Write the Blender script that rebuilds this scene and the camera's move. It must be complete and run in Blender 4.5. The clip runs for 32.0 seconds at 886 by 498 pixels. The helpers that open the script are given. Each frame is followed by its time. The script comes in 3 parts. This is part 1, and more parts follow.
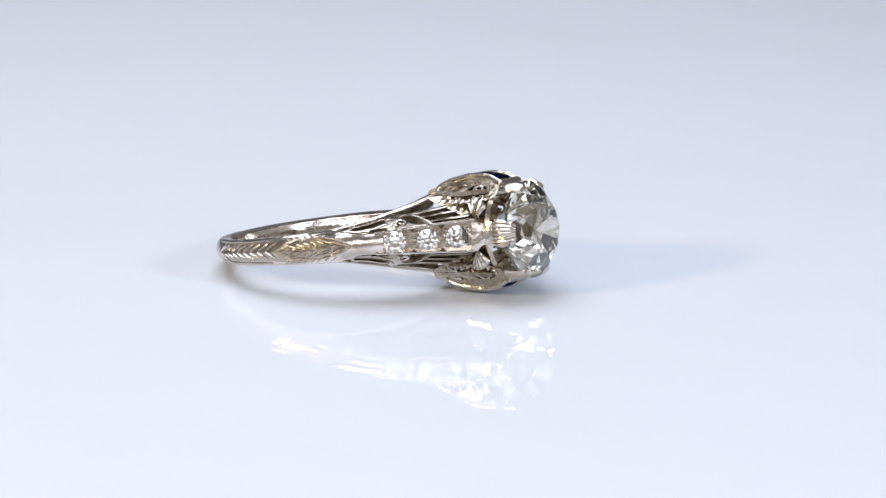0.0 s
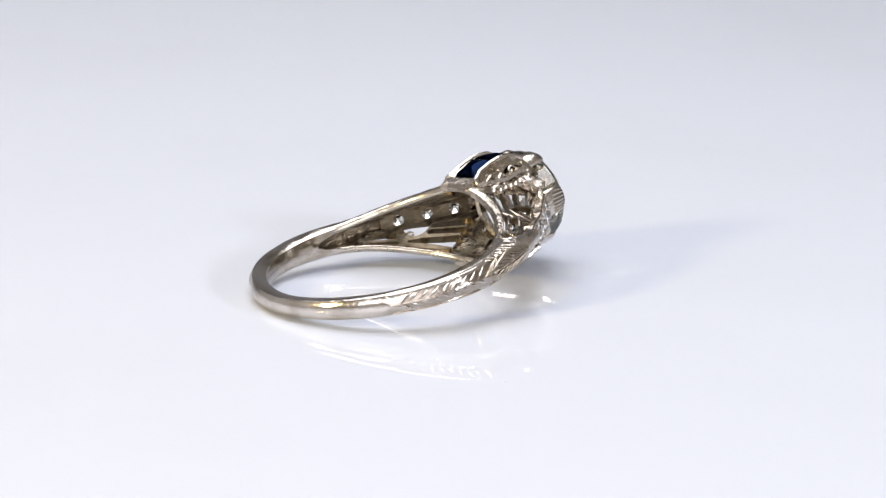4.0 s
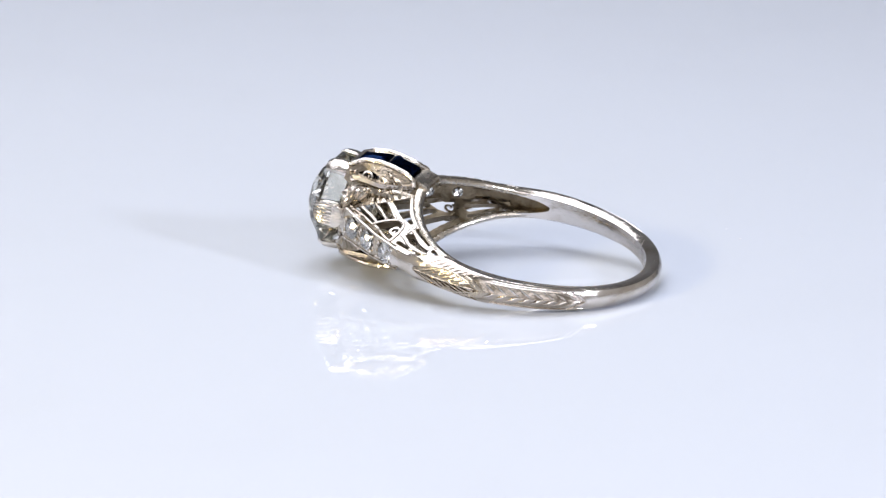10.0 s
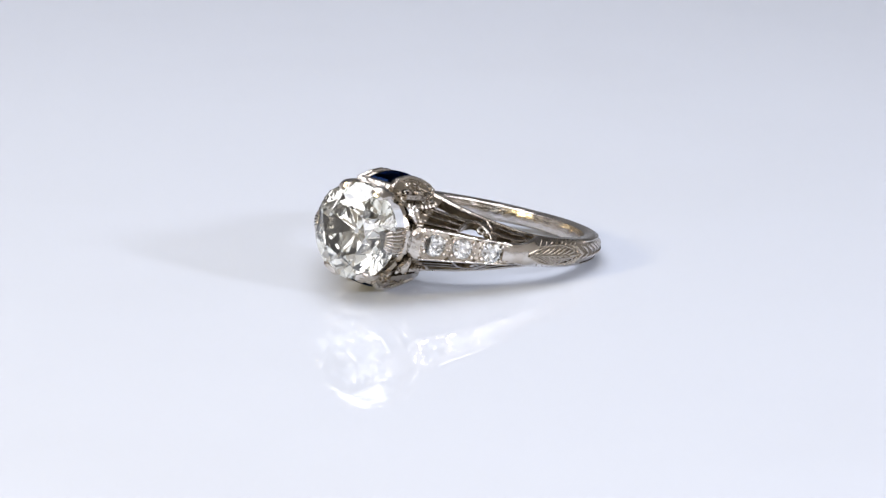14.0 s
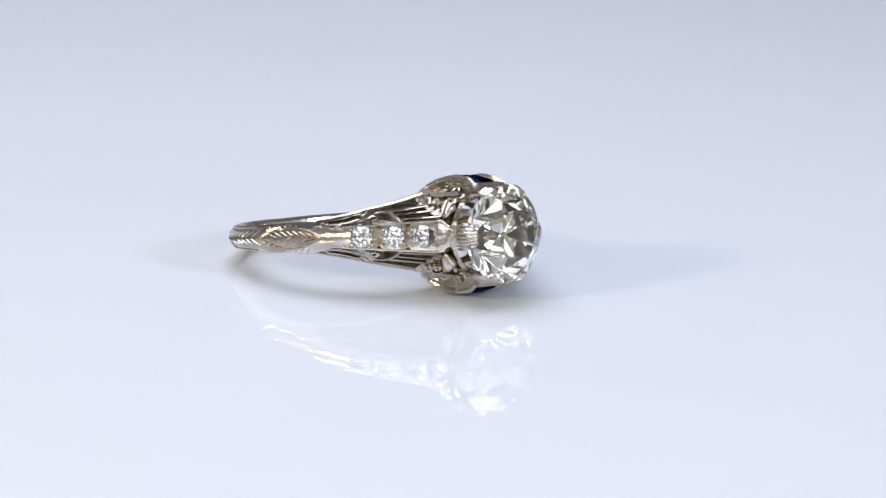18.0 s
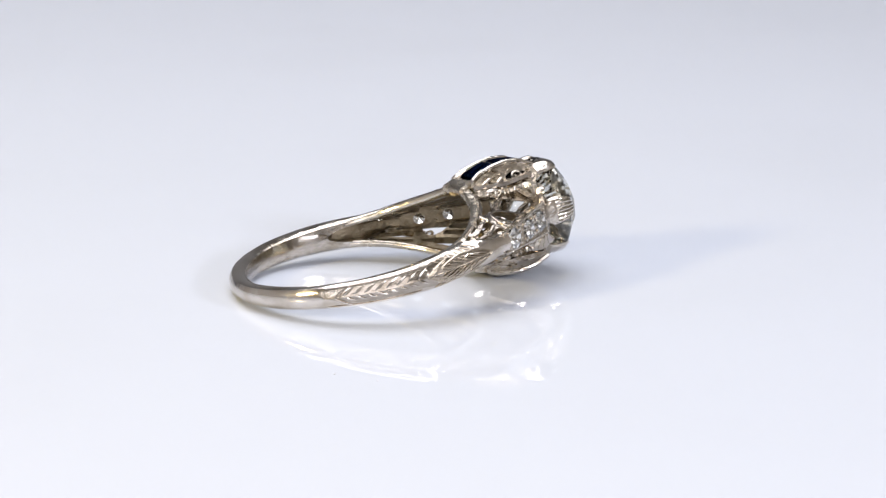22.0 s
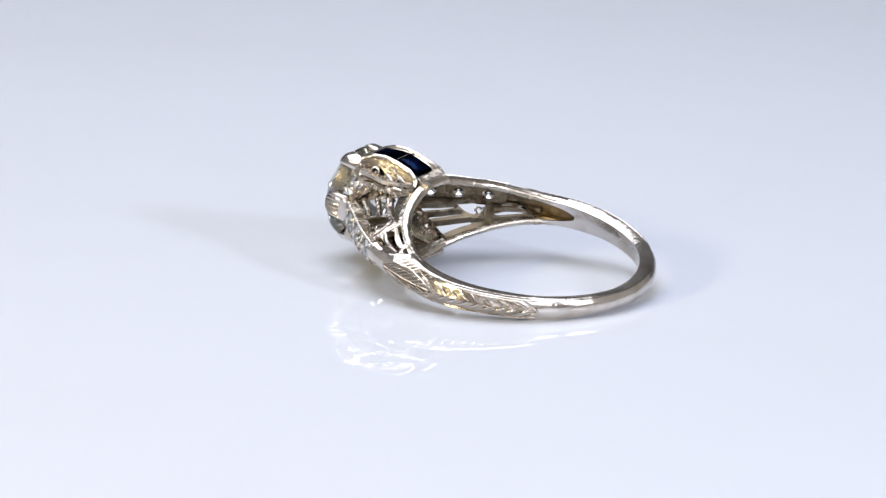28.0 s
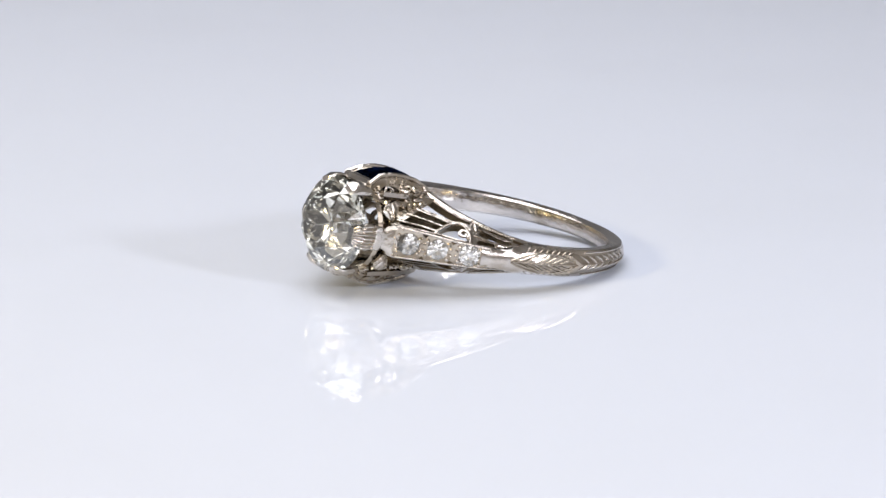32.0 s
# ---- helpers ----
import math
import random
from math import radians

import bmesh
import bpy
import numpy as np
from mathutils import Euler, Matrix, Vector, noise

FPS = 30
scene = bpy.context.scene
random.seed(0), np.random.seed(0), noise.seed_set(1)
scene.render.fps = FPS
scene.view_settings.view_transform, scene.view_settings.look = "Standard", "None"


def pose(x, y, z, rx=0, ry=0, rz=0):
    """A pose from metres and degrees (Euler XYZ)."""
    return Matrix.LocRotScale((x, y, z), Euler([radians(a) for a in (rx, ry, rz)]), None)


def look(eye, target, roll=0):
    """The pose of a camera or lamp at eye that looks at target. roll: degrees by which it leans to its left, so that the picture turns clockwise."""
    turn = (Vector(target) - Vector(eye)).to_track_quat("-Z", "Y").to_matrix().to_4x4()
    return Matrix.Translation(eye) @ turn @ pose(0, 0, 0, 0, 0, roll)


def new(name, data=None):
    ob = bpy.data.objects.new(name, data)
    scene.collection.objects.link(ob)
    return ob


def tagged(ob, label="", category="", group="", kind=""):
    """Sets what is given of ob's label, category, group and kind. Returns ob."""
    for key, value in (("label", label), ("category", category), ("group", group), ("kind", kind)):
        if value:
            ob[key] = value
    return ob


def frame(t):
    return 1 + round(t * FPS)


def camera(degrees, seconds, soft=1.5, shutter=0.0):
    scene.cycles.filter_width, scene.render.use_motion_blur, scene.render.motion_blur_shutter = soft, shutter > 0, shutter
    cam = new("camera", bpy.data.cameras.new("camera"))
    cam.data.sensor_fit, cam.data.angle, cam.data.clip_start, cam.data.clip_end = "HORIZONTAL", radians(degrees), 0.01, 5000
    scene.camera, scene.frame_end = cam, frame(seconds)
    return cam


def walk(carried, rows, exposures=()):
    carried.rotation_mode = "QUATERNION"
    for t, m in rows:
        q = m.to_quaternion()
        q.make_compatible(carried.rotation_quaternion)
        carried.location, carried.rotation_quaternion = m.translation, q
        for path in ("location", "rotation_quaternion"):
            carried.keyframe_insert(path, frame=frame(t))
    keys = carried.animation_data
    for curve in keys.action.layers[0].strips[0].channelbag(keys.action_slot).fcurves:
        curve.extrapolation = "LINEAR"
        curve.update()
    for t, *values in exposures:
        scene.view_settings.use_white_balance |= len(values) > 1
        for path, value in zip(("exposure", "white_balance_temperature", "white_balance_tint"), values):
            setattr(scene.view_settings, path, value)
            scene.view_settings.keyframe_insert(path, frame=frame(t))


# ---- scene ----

# ---- camera: it stands still before a turntable, a hand's width away ----
MM = 0.001
TURN = 18.92          # seconds for one turn of the table
cam = camera(16.23, 32.0, 1.4)
EYE = Vector((0.47, -213.6, 56.15)) * MM
AHEAD = Vector((0.0, math.cos(radians(14.23)), -math.sin(radians(14.23))))
stand = look(EYE, EYE + AHEAD, 0.58)
walk(cam, [(0.0, stand), (32.0, stand)],
     [(0.0, 0.03, 6450, 10), (1.0, 0.02, 6550, 10), (2.0, 0.05, 6800, 10), (3.0, 0.11, 6850, 10), (4.5, 0.09, 6800, 10), (6.0, 0.08, 6600, 10),
      (7.0, 0.08, 6450, 10), (8.0, 0.07, 6400, 10), (9.0, 0.06, 6400, 10), (10.0, 0.04, 6400, 10), (11.0, -0.01, 6450, 10), (12.0, 0.03, 6550, 10),
      (13.0, 0.06, 6600, 10), (14.5, 0.00, 6550, 10), (16.0, -0.10, 6550, 10), (17.0, -0.09, 6350, 10), (18.0, -0.04, 6350, 10), (19.0, -0.02, 6350, 10),
      (20.0, 0.00, 6450, 10), (21.0, 0.05, 6550, 10), (22.0, 0.09, 6750, 10), (23.0, 0.11, 6850, 10), (24.0, 0.10, 6650, 10), (25.0, 0.08, 6450, 10), (28.0, 0.03, 6450, 10),
      (30.0, 0.02, 6550, 10), (31.0, 0.0, 6700, 10), (32.0, 0.0, 6700, 10)])

# ---- world and lights ----
world = bpy.data.worlds.new("world")
scene.world = world
world.use_nodes = True
world.node_tree.nodes["Background"].inputs[0].default_value = (0.2, 0.22, 0.26, 1)
world.node_tree.nodes["Background"].inputs[1].default_value = 0.1


def soft_lamp(name, eye, target, w, h, power, colour, spread=180):
    data = bpy.data.lights.new(name, "AREA")
    data.shape, data.size, data.size_y = "RECTANGLE", w, h
    data.energy, data.color, data.spread = power, colour, radians(spread)
    ob = new(name, data)
    ob.matrix_world = look(eye, target)
    return ob


soft_lamp("overhead_softbox", (-0.05, 0.085, 0.31), (-0.045, 0.085, 0), 0.34, 0.30, 1.40, (0.935, 0.96, 1.06))
# unseen fill panel, added to brighten the diamond and the metal facing the camera
soft_lamp("added_front_fill", (0.0, -0.40, 0.21), (0, 0.0, 0.01), 0.50, 0.20, 0.72, (0.95, 0.96, 1.06))
soft_lamp("lamp_front_left", (-0.30, -0.21, 0.15), (0, 0, 0), 0.045, 0.045, 0.98, (1.0, 0.82, 0.46))
soft_lamp("lamp_front_right", (0.30, -0.24, 0.15), (0, 0, 0), 0.045, 0.045, 0.9, (0.91, 0.95, 1.1))
scene.view_settings.exposure = 0.0


# ---- materials ----
def shader(name, colour, rough=0.4, metal=0.0, **more):
    mat = bpy.data.materials.new(name)
    mat.use_nodes = True
    bsdf = mat.node_tree.nodes["Principled BSDF"]
    bsdf.inputs["Base Color"].default_value = (*colour, 1)
    bsdf.inputs["Roughness"].default_value = rough
    bsdf.inputs["Metallic"].default_value = metal
    for key, value in more.items():
        bsdf.inputs[key.replace("_", " ")].default_value = value
    return mat, bsdf


def grain(mat, bsdf, scale, rough_lo, rough_hi, bump, bump_scale, dark=0.0, stain_scale=100.0):
    """Uneven gloss, fine relief and a faint stain, all in object space."""
    nt = mat.node_tree
    where = nt.nodes.new("ShaderNodeTexCoord")
    n1 = nt.nodes.new("ShaderNodeTexNoise")
    n1.inputs["Scale"].default_value, n1.inputs["Detail"].default_value = scale, 4
    ramp = nt.nodes.new("ShaderNodeMapRange")
    ramp.inputs[1].default_value, ramp.inputs[2].default_value = 0.3, 0.7
    ramp.inputs[3].default_value, ramp.inputs[4].default_value = rough_lo, rough_hi
    n2 = nt.nodes.new("ShaderNodeTexNoise")
    n2.inputs["Scale"].default_value, n2.inputs["Detail"].default_value = bump_scale, 3
    relief = nt.nodes.new("ShaderNodeBump")
    relief.inputs["Strength"].default_value, relief.inputs["Distance"].default_value = bump, 0.0002
    for n in (n1, n2):
        nt.links.new(where.outputs["Object"], n.inputs["Vector"])
    nt.links.new(n1.outputs["Fac"], ramp.inputs[0])
    nt.links.new(ramp.outputs[0], bsdf.inputs["Roughness"])
    nt.links.new(n2.outputs["Fac"], relief.inputs["Height"])
    nt.links.new(relief.outputs["Normal"], bsdf.inputs["Normal"])
    if dark:
        n3 = nt.nodes.new("ShaderNodeTexNoise")
        n3.inputs["Scale"].default_value, n3.inputs["Detail"].default_value = stain_scale, 5
        mix = nt.nodes.new("ShaderNodeMix")
        mix.data_type = "RGBA"
        c = bsdf.inputs["Base Color"].default_value
        mix.inputs[6].default_value = c
        mix.inputs[7].default_value = (c[0] * (1 - dark), c[1] * (1 - dark * 1.1), c[2] * (1 - dark * 1.3), 1)
        ease = nt.nodes.new("ShaderNodeMapRange")
        ease.inputs[1].default_value, ease.inputs[2].default_value = 0.5, 0.75
        nt.links.new(where.outputs["Object"], n3.inputs["Vector"])
        nt.links.new(n3.outputs["Fac"], ease.inputs[0])
        nt.links.new(ease.outputs[0], mix.inputs[0])
        nt.links.new(mix.outputs[2], bsdf.inputs["Base Color"])
    return mat


def gem(name, colour, ior):
    mat = bpy.data.materials.new(name)
    mat.use_nodes = True
    nt = mat.node_tree
    nt.nodes.remove(nt.nodes["Principled BSDF"])
    glass = nt.nodes.new("ShaderNodeBsdfGlass")
    glass.inputs["Color"].default_value = (*colour, 1)
    glass.inputs["Roughness"].default_value = 0.0
    glass.inputs["IOR"].default_value = ior
    nt.links.new(glass.outputs[0], nt.nodes["Material Output"].inputs["Surface"])
    return mat


GOLD = grain(*shader("white_gold", (0.63, 0.585, 0.535), 0.2, 1.0), 900, 0.09, 0.24, 0.2, 2000, 0.36, 420)
RUBBED = grain(*shader("rubbed_white_gold", (0.60, 0.55, 0.475), 0.22, 1.0), 1000, 0.15, 0.32, 0.3, 1600, 0.22, 600)
BRIGHT = grain(*shader("bright_cut_white_gold", (0.62, 0.578, 0.525), 0.12, 1.0), 1500, 0.06, 0.18, 0.3, 3200, 0.2, 700)
SATIN = grain(*shader("satin_white_gold", (0.47, 0.415, 0.34), 0.25, 1.0), 1200, 0.14, 0.3, 0.22, 2400, 0.3, 500)
# white gold with blotchy patina; darker base stands in for dim reflections on the shoulders
DIMMED = grain(*shader("dimmed_white_gold", (0.40, 0.358, 0.31), 0.2, 1.0), 1100, 0.1, 0.24, 0.22, 2600, 0.4, 800)
# rough brown inner metal, its base colour darkened to hold the shade of recesses
DULL_SHADED = grain(*shader("unpolished_shaded_gold", (0.23, 0.188, 0.13), 0.35, 1.0), 1500, 0.26, 0.45, 0.5, 3600, 0.6, 1100)
DIAMOND = gem("diamond", (1.0, 0.998, 0.97), 2.42)
SMALL_DIAMOND = gem("small_diamond", (0.955, 0.955, 0.945), 2.42)
SAPPHIRE = gem("sapphire", (0.036, 0.08, 0.22), 1.77)
ACRYLIC = grain(*shader("white_acrylic", (0.57, 0.606, 0.677), 0.04, 0.0, IOR=1.6), 60, 0.0, 0.004, 0.0, 200, 0.02, 30)
CLOTH = grain(*shader("tent_cloth", (0.58, 0.57, 0.56), 0.9), 40, 0.8, 0.95, 0.3, 300)
BACKDROP = grain(*shader("backdrop_cloth", (0.18, 0.187, 0.2), 0.9), 40, 0.8, 0.95, 0.3, 300)
DARK = grain(*shader("dim_room", (0.56, 0.52, 0.46), 0.9), 40, 0.8, 0.95, 0.3, 300)
BOARD = grain(*shader("table_board", (0.70, 0.70, 0.72), 0.6), 40, 0.5, 0.7, 0.2, 300, 0.05, 20)
DUST = shader("dust", (0.5, 0.5, 0.53), 0.9)[0]


# ---- mesh helpers: lengths in millimetres ----
def part(name, bm, mat, parent=None, label="", smooth=True):
    bmesh.ops.remove_doubles(bm, verts=bm.verts, dist=1e-5)
    bmesh.ops.recalc_face_normals(bm, faces=bm.faces)
    for v in bm.verts:
        v.co *= MM
    me = bpy.data.meshes.new(name)
    bm.to_mesh(me)
    bm.free()
    me.materials.append(mat)
    if smooth:
        for p in me.polygons:
            p.use_smooth = True
        me.set_sharp_from_angle(angle=radians(32))
    ob = new(name, me)
    if parent:
        ob.parent = parent
    if label:
        tagged(ob, label)
    return ob


def loft(bm, loops, closed=False, caps=True):
    """Skin through loops of equal counts."""
    rows = [[bm.verts.new(p) for p in loop] for loop in loops]
    n = len(rows[0])
    pairs = list(zip(rows, rows[1:])) + ([(rows[-1], rows[0])] if closed else [])
    for a, b in pairs:
        for i in range(n):
            bm.faces.new((a[i], a[(i + 1) % n], b[(i + 1) % n], b[i]))
    if caps and not closed:
        bm.faces.new(rows[0])
        bm.faces.new(rows[-1])


def tube(bm, pts, radius, sides=6, flat=1.0, up=None):
    """A round or flattened wire along pts; radius is a number or one for each point."""
    pts = [Vector(p) for p in pts]
    loops = []
    for i, p in enumerate(pts):
        d = (pts[min(i + 1, len(pts) - 1)] - pts[max(i - 1, 0)]).normalized()
        u = Vector(up) if up is not None else (p.normalized() if p.length > 1 else Vector((0, 0, 1)))
        a = d.cross(u).normalized()
        b = a.cross(d).normalized()
        r = radius[i] if isinstance(radius, (list, tuple)) else radius
        loops.append([p + a * (r * math.cos(k * math.tau / sides)) + b * (r * flat * math.sin(k * math.tau / sides))
                      for k in range(sides)])
    loft(bm, loops)


def bead(bm, p, r, n=8):
    m = Matrix.Translation(Vector(p))
    bmesh.ops.create_icosphere(bm, subdivisions=1, radius=r, matrix=m)


def strap(bm, surface, route, wide, high):
    """A flat bar with bevelled edges that follows a route over a surface; wide is half its width, one for each point."""
    loops = []
    for i, (f, v) in enumerate(route):
        (f0, v0), (f1, v1) = route[max(i - 1, 0)], route[min(i + 1, len(route) - 1)]
        p, d = surface(f, v), (surface(f1, v1) - surface(f0, v0)).normalized()
        n = (surface(f + 0.5, v) - surface(f - 0.5, v)).cross(surface(f, v + 0.03) - surface(f, v - 0.03)).normalized()
        if n.dot(Vector((p.x, 3 * p.y, p.z))) < 0:
            n = -n
        a, w = d.cross(n).normalized(), wide[i]
        loops.append([p + a * (w * x) + n * (high * y) for x, y in ((-1, -2), (-1, 0.5), (-0.65, 1), (0.65, 1), (1, 0.5), (1, -2))])
    loft(bm, loops)


def pierced(bm, outer, inner, depth, taper=1.0):
    """A plate with a hole: outer and inner loops of equal counts; depth is the vector of its thickness."""
    n = len(outer)
    mid = sum((Vector(p) for p in inner), Vector()) / n
    o, i = [bm.verts.new(p) for p in outer], [bm.verts.new(p) for p in inner]
    o2, i2 = [bm.verts.new(Vector(p) - depth) for p in outer], [bm.verts.new(mid.lerp(Vector(p), taper) - depth) for p in inner]
    for k in range(n):
        j = (k + 1) % n
        bm.faces.new((o[k], o[j], i[j], i[k]))
        bm.faces.new((o2[j], o2[k], i2[k], i2[j]))
        bm.faces.new((o[j], o[k], o2[k], o2[j]))
        bm.faces.new((i[k], i[j], i2[j], i2[k]))


def curve(table, x):
    """Piecewise smooth value at x of a table of (x, value)."""
    if x <= table[0][0]:
        return table[0][1]
    for (x0, v0), (x1, v1) in zip(table, table[1:]):
        if x <= x1:
            return v0 + (v1 - v0) * (x - x0) / (x1 - x0)
    return table[-1][1]


def brilliant(r, crown, pavilion, table=0.53, culet=0.06, girdle=0.03):
    """An old European cut: table, kites, stars, girdle facets, pavilion mains and halves, open culet."""
    bm = bmesh.new()
    zt, zp, rt, rc = crown * r, pavilion * r, table * r, culet * r
    rs, rl = 0.78 * r, 0.42 * r
    at = lambda rad, ang, z: bm.verts.new((rad * math.cos(ang), rad * math.sin(ang), z))
    g = girdle * r
    for k in range(8):
        a, b = k * math.tau / 8, (k + 0.5) * math.tau / 8
        at(rt, a, g + zt)
        at(rs, b, g + zt * (r - rs * math.cos(math.pi / 8)) / (r - rt))
        at(rl, b, -g - zp * (r - rl * math.cos(math.pi / 8)) / (r - rc))
        at(rc, a, -g - zp)
        for q in range(4):
            c = a + q * math.tau / 32
            at(r, c, g)
            at(r, c, -g)
    bmesh.ops.convex_hull(bm, input=bm.verts)
    bmesh.ops.dissolve_limit(bm, angle_limit=radians(0.8), verts=bm.verts, edges=bm.edges)
    return bm


# ---- the tent and the turntable ----
def wall(name, x0, x1, y0, y1, z0, z1, mat, label):
    bm = bmesh.new()
    bmesh.ops.create_cube(bm, size=1, matrix=Matrix.LocRotScale(((x0 + x1) / 2, (y0 + y1) / 2, (z0 + z1) / 2), None,
                                                                (x1 - x0, y1 - y0, z1 - z0)))
    return tagged(part(name, bm, mat), label, "wall", kind="structure")


wall("floor", -500, 500, -500, 500, -40, -30, BOARD, "white table top under the turntable")
wall("wall_north", -510, 510, 500, 510, -40, 560, BACKDROP, "plain grey backdrop cloth")
wall("wall_south", -510, 510, -510, -500, -40, 560, DARK, "dim beige room behind the camera")
wall("wall_east", 500, 510, -500, 500, -40, 560, CLOTH, "plain pale grey tent cloth")
wall("wall_west", -510, -500, -500, 500, -40, 560, CLOTH, "plain pale grey tent cloth")
wall("ceiling", -500, 500, -500, 500, 550, 560, CLOTH, "plain pale grey tent roof")


def build_turntable():
    table = new("turntable")
    tagged(table, "round turntable with glossy white acrylic top", "turntable")
    bm = bmesh.new()
    n = 128
    prof = [(0.0, -30.0), (150.0, -30.0), (150.0, -10.0), (199.0, -10.0), (200.0, -9.0), (200.0, -1.0), (199.0, 0.0)]
    rows = [[bm.verts.new((r * math.cos(k * math.tau / n), r * math.sin(k * math.tau / n), z)) for k in range(n)]
            for r, z in prof[1:]]
    for a, b in zip(rows, rows[1:]):
        for k in range(n):
            bm.faces.new((a[k], a[(k + 1) % n], b[(k + 1) % n], b[k]))
    bm.faces.new(rows[0])
    bm.faces.new(rows[-1])
    part("disc", bm, ACRYLIC, table, "glossy white acrylic disc")
    for x, y, r in ((-24.4, -7.5, 0.1), (-24.2, -10.6, 0.08), (-29.2, -7.5, 0.07)):
        bm = bmesh.new()
        bmesh.ops.create_icosphere(bm, subdivisions=1, radius=r, matrix=Matrix.Translation((x, y, 0.03)) @ Matrix.Diagonal((1.4, 0.8, 0.25, 1)))
        part("dust_speck", bm, DUST, table, "tiny grey speck of dust")
    return table


# ---- the ring: x across the finger, y along it, z towards the stone ----
RAIL = [(0, 3.08), (6, 3.0), (15, 2.7), (25, 2.32), (35, 2.0), (45, 1.68), (57, 1.3), (66, 1.14), (75, 1.08), (100, 0.92), (135, 0.78), (180, 0.68)]
OUT = [(0, 13.6), (15.3, 13.5), (22.1, 12.3), (30.5, 11.5), (38.5, 11.28), (47.8, 10.55), (56, 10.15), (65, 9.88),
       (76, 9.74), (90, 9.68), (110, 9.66), (135, 9.66), (180, 9.7)]
EDGE = [(0, 1.15), (15, 1.15), (29, 1.03), (38, 0.93), (47.8, 0.76), (57, 0.66), (64, 0.55)]
INNER = [(0, 7.55), (30, 7.65), (60, 7.85), (90, 8.08), (130, 8.35), (180, 8.5)]


def hole(phi):
    return curve(INNER, phi)


def polar(phi, r, y, sg=1):
    a = radians(phi)
    x, z = sg * r * math.sin(a), r * math.cos(a)
    bent = radians(1.9) * max(0.0, min(1.0, (8 - z) / 12))   # the band is slightly twisted
    return Vector((x, y + x * bent, z))


def edge_of_rail(phi, up):
    """Half the ring's width at the rail; the rail that lies on the table side is bent in a little behind the box."""
    return curve(RAIL, phi) - (0.28 * max(0.0, 1 - phi / 28) if up < 0 else 0.0)


def panel(phi, v, sg, up, lift=0.0):
    """A point of the pierced shoulder between the stone bar (v 0) and the rail (v 1)."""
    r0, y0 = curve(OUT, phi) - 0.62, curve(EDGE, phi) * 0.92
    r1, y1 = hole(phi) + 0.5, edge_of_rail(phi, up)
    r = r0 + (r1 - r0) * v + 0.12 * math.sin(math.pi * v) + lift
    return polar(phi, r, up * (y0 + (y1 - y0) * v), sg)


def build_ring():
    ring = new("ring")
    tagged(ring, "white gold filigree ring with round diamond and sapphires, lying flat", "ring")

    # shank: from shoulder round the back to the other shoulder
    bm = bmesh.new()
    loops = []
    for k in range(0, 145):
        phi = 46 + (314 - 46) * k / 144
        f = phi if phi <= 180 else 360 - phi
        ro, start = curve(OUT, f), min(1.0, max(0.0, (f - 53) / 13))
        neck = curve(EDGE, f)
        w = neck + (curve(RAIL, f) - neck) * start
        low = (ro - 0.6) + (hole(f) - ro + 0.6) * start
        g = 0.8 * max(0.0, ro - low - 0.5) * min(1.0, max(0.0, (83 - f) / 20)) ** 0.45
        drop = min(1.0, max(0.0, (98 - f) / 38))
        drop = drop * drop * (3 - 2 * drop)
        side, slope = (ro - 0.5) + (low + 0.6 - ro + 0.5) * drop * start, (ro - 0.27) + (low + 0.85 - ro + 0.27) * drop * start
        t = max(0.3, w - 0.3 - 0.1 * drop - 0.25 * max(0.0, min(1.0, (f - 62) / 20)))
        t = max(0.12, t * math.sqrt(max(0.03, 1 - (max(0.0, f - 64) / 19.5) ** 3))) if f < 86 else t
        e = min(1.0, max(0.0, (138 - f) / 8)) * min(1.0, max(0.0, (f - 56) / 6))
        half = [(0, low + g), (t - 0.1, low + g), (t, low + 0.02), (w - 0.2, low + 0.04), (w - 0.04, low + min(0.3, (ro - low) * 0.3)),
                (w, side), (w * 0.9, slope - 0.1 * e * (1 - drop)), (w * 0.6, ro - 0.1 - 0.13 * e), (w * 0.3, ro - 0.03 - 0.09 * e), (0, ro)]
        sec = half + [(-y, r) for y, r in half[-2:0:-1]]
        loops.append([polar(phi, r, y) for y, r in sec])
    loft(bm, loops)
    # hollow under the shoulders: shade put into its darker metal
    for k, face in enumerate(bm.faces):
        row, i = divmod(k, 18)
        if i in (0, 1, 16, 17) and (row < 20 or 124 <= row < 144):
            face.material_index = 1
    part("shank", bm, GOLD, ring, "polished white gold band").data.materials.append(DULL_SHADED)

    # worn stamp inside the band
    for k, (f, y) in enumerate(((250.5, 0.15), (248.9, 0.3), (246.2, 0.1), (244.9, 0.35))):
        bm = bmesh.new()
        tube(bm, [polar(f, hole(360 - f) - 0.005, y - 0.22), polar(f + 0.5 * (k % 2), hole(360 - f) - 0.005, y + 0.1)], 0.05, 6)
        part("stamp_mark", bm, GOLD, ring)

    # rails that carry the pierced shoulders round the finger hole
    for up in (1, -1):
        bm = bmesh.new()
        loops = []
        for k in range(61):
            phi = -76 + 152 * k / 60
            y, HOLE = edge_of_rail(abs(phi), up), hole(abs(phi))
            sink = max(0.0, abs(phi) - 60) / 16
            y, HOLE = y - 0.1 * sink, HOLE + 0.06 * sink
            t = 0.48
            deep = 0.55 + 0.27 * (1 - abs(phi) / 76)
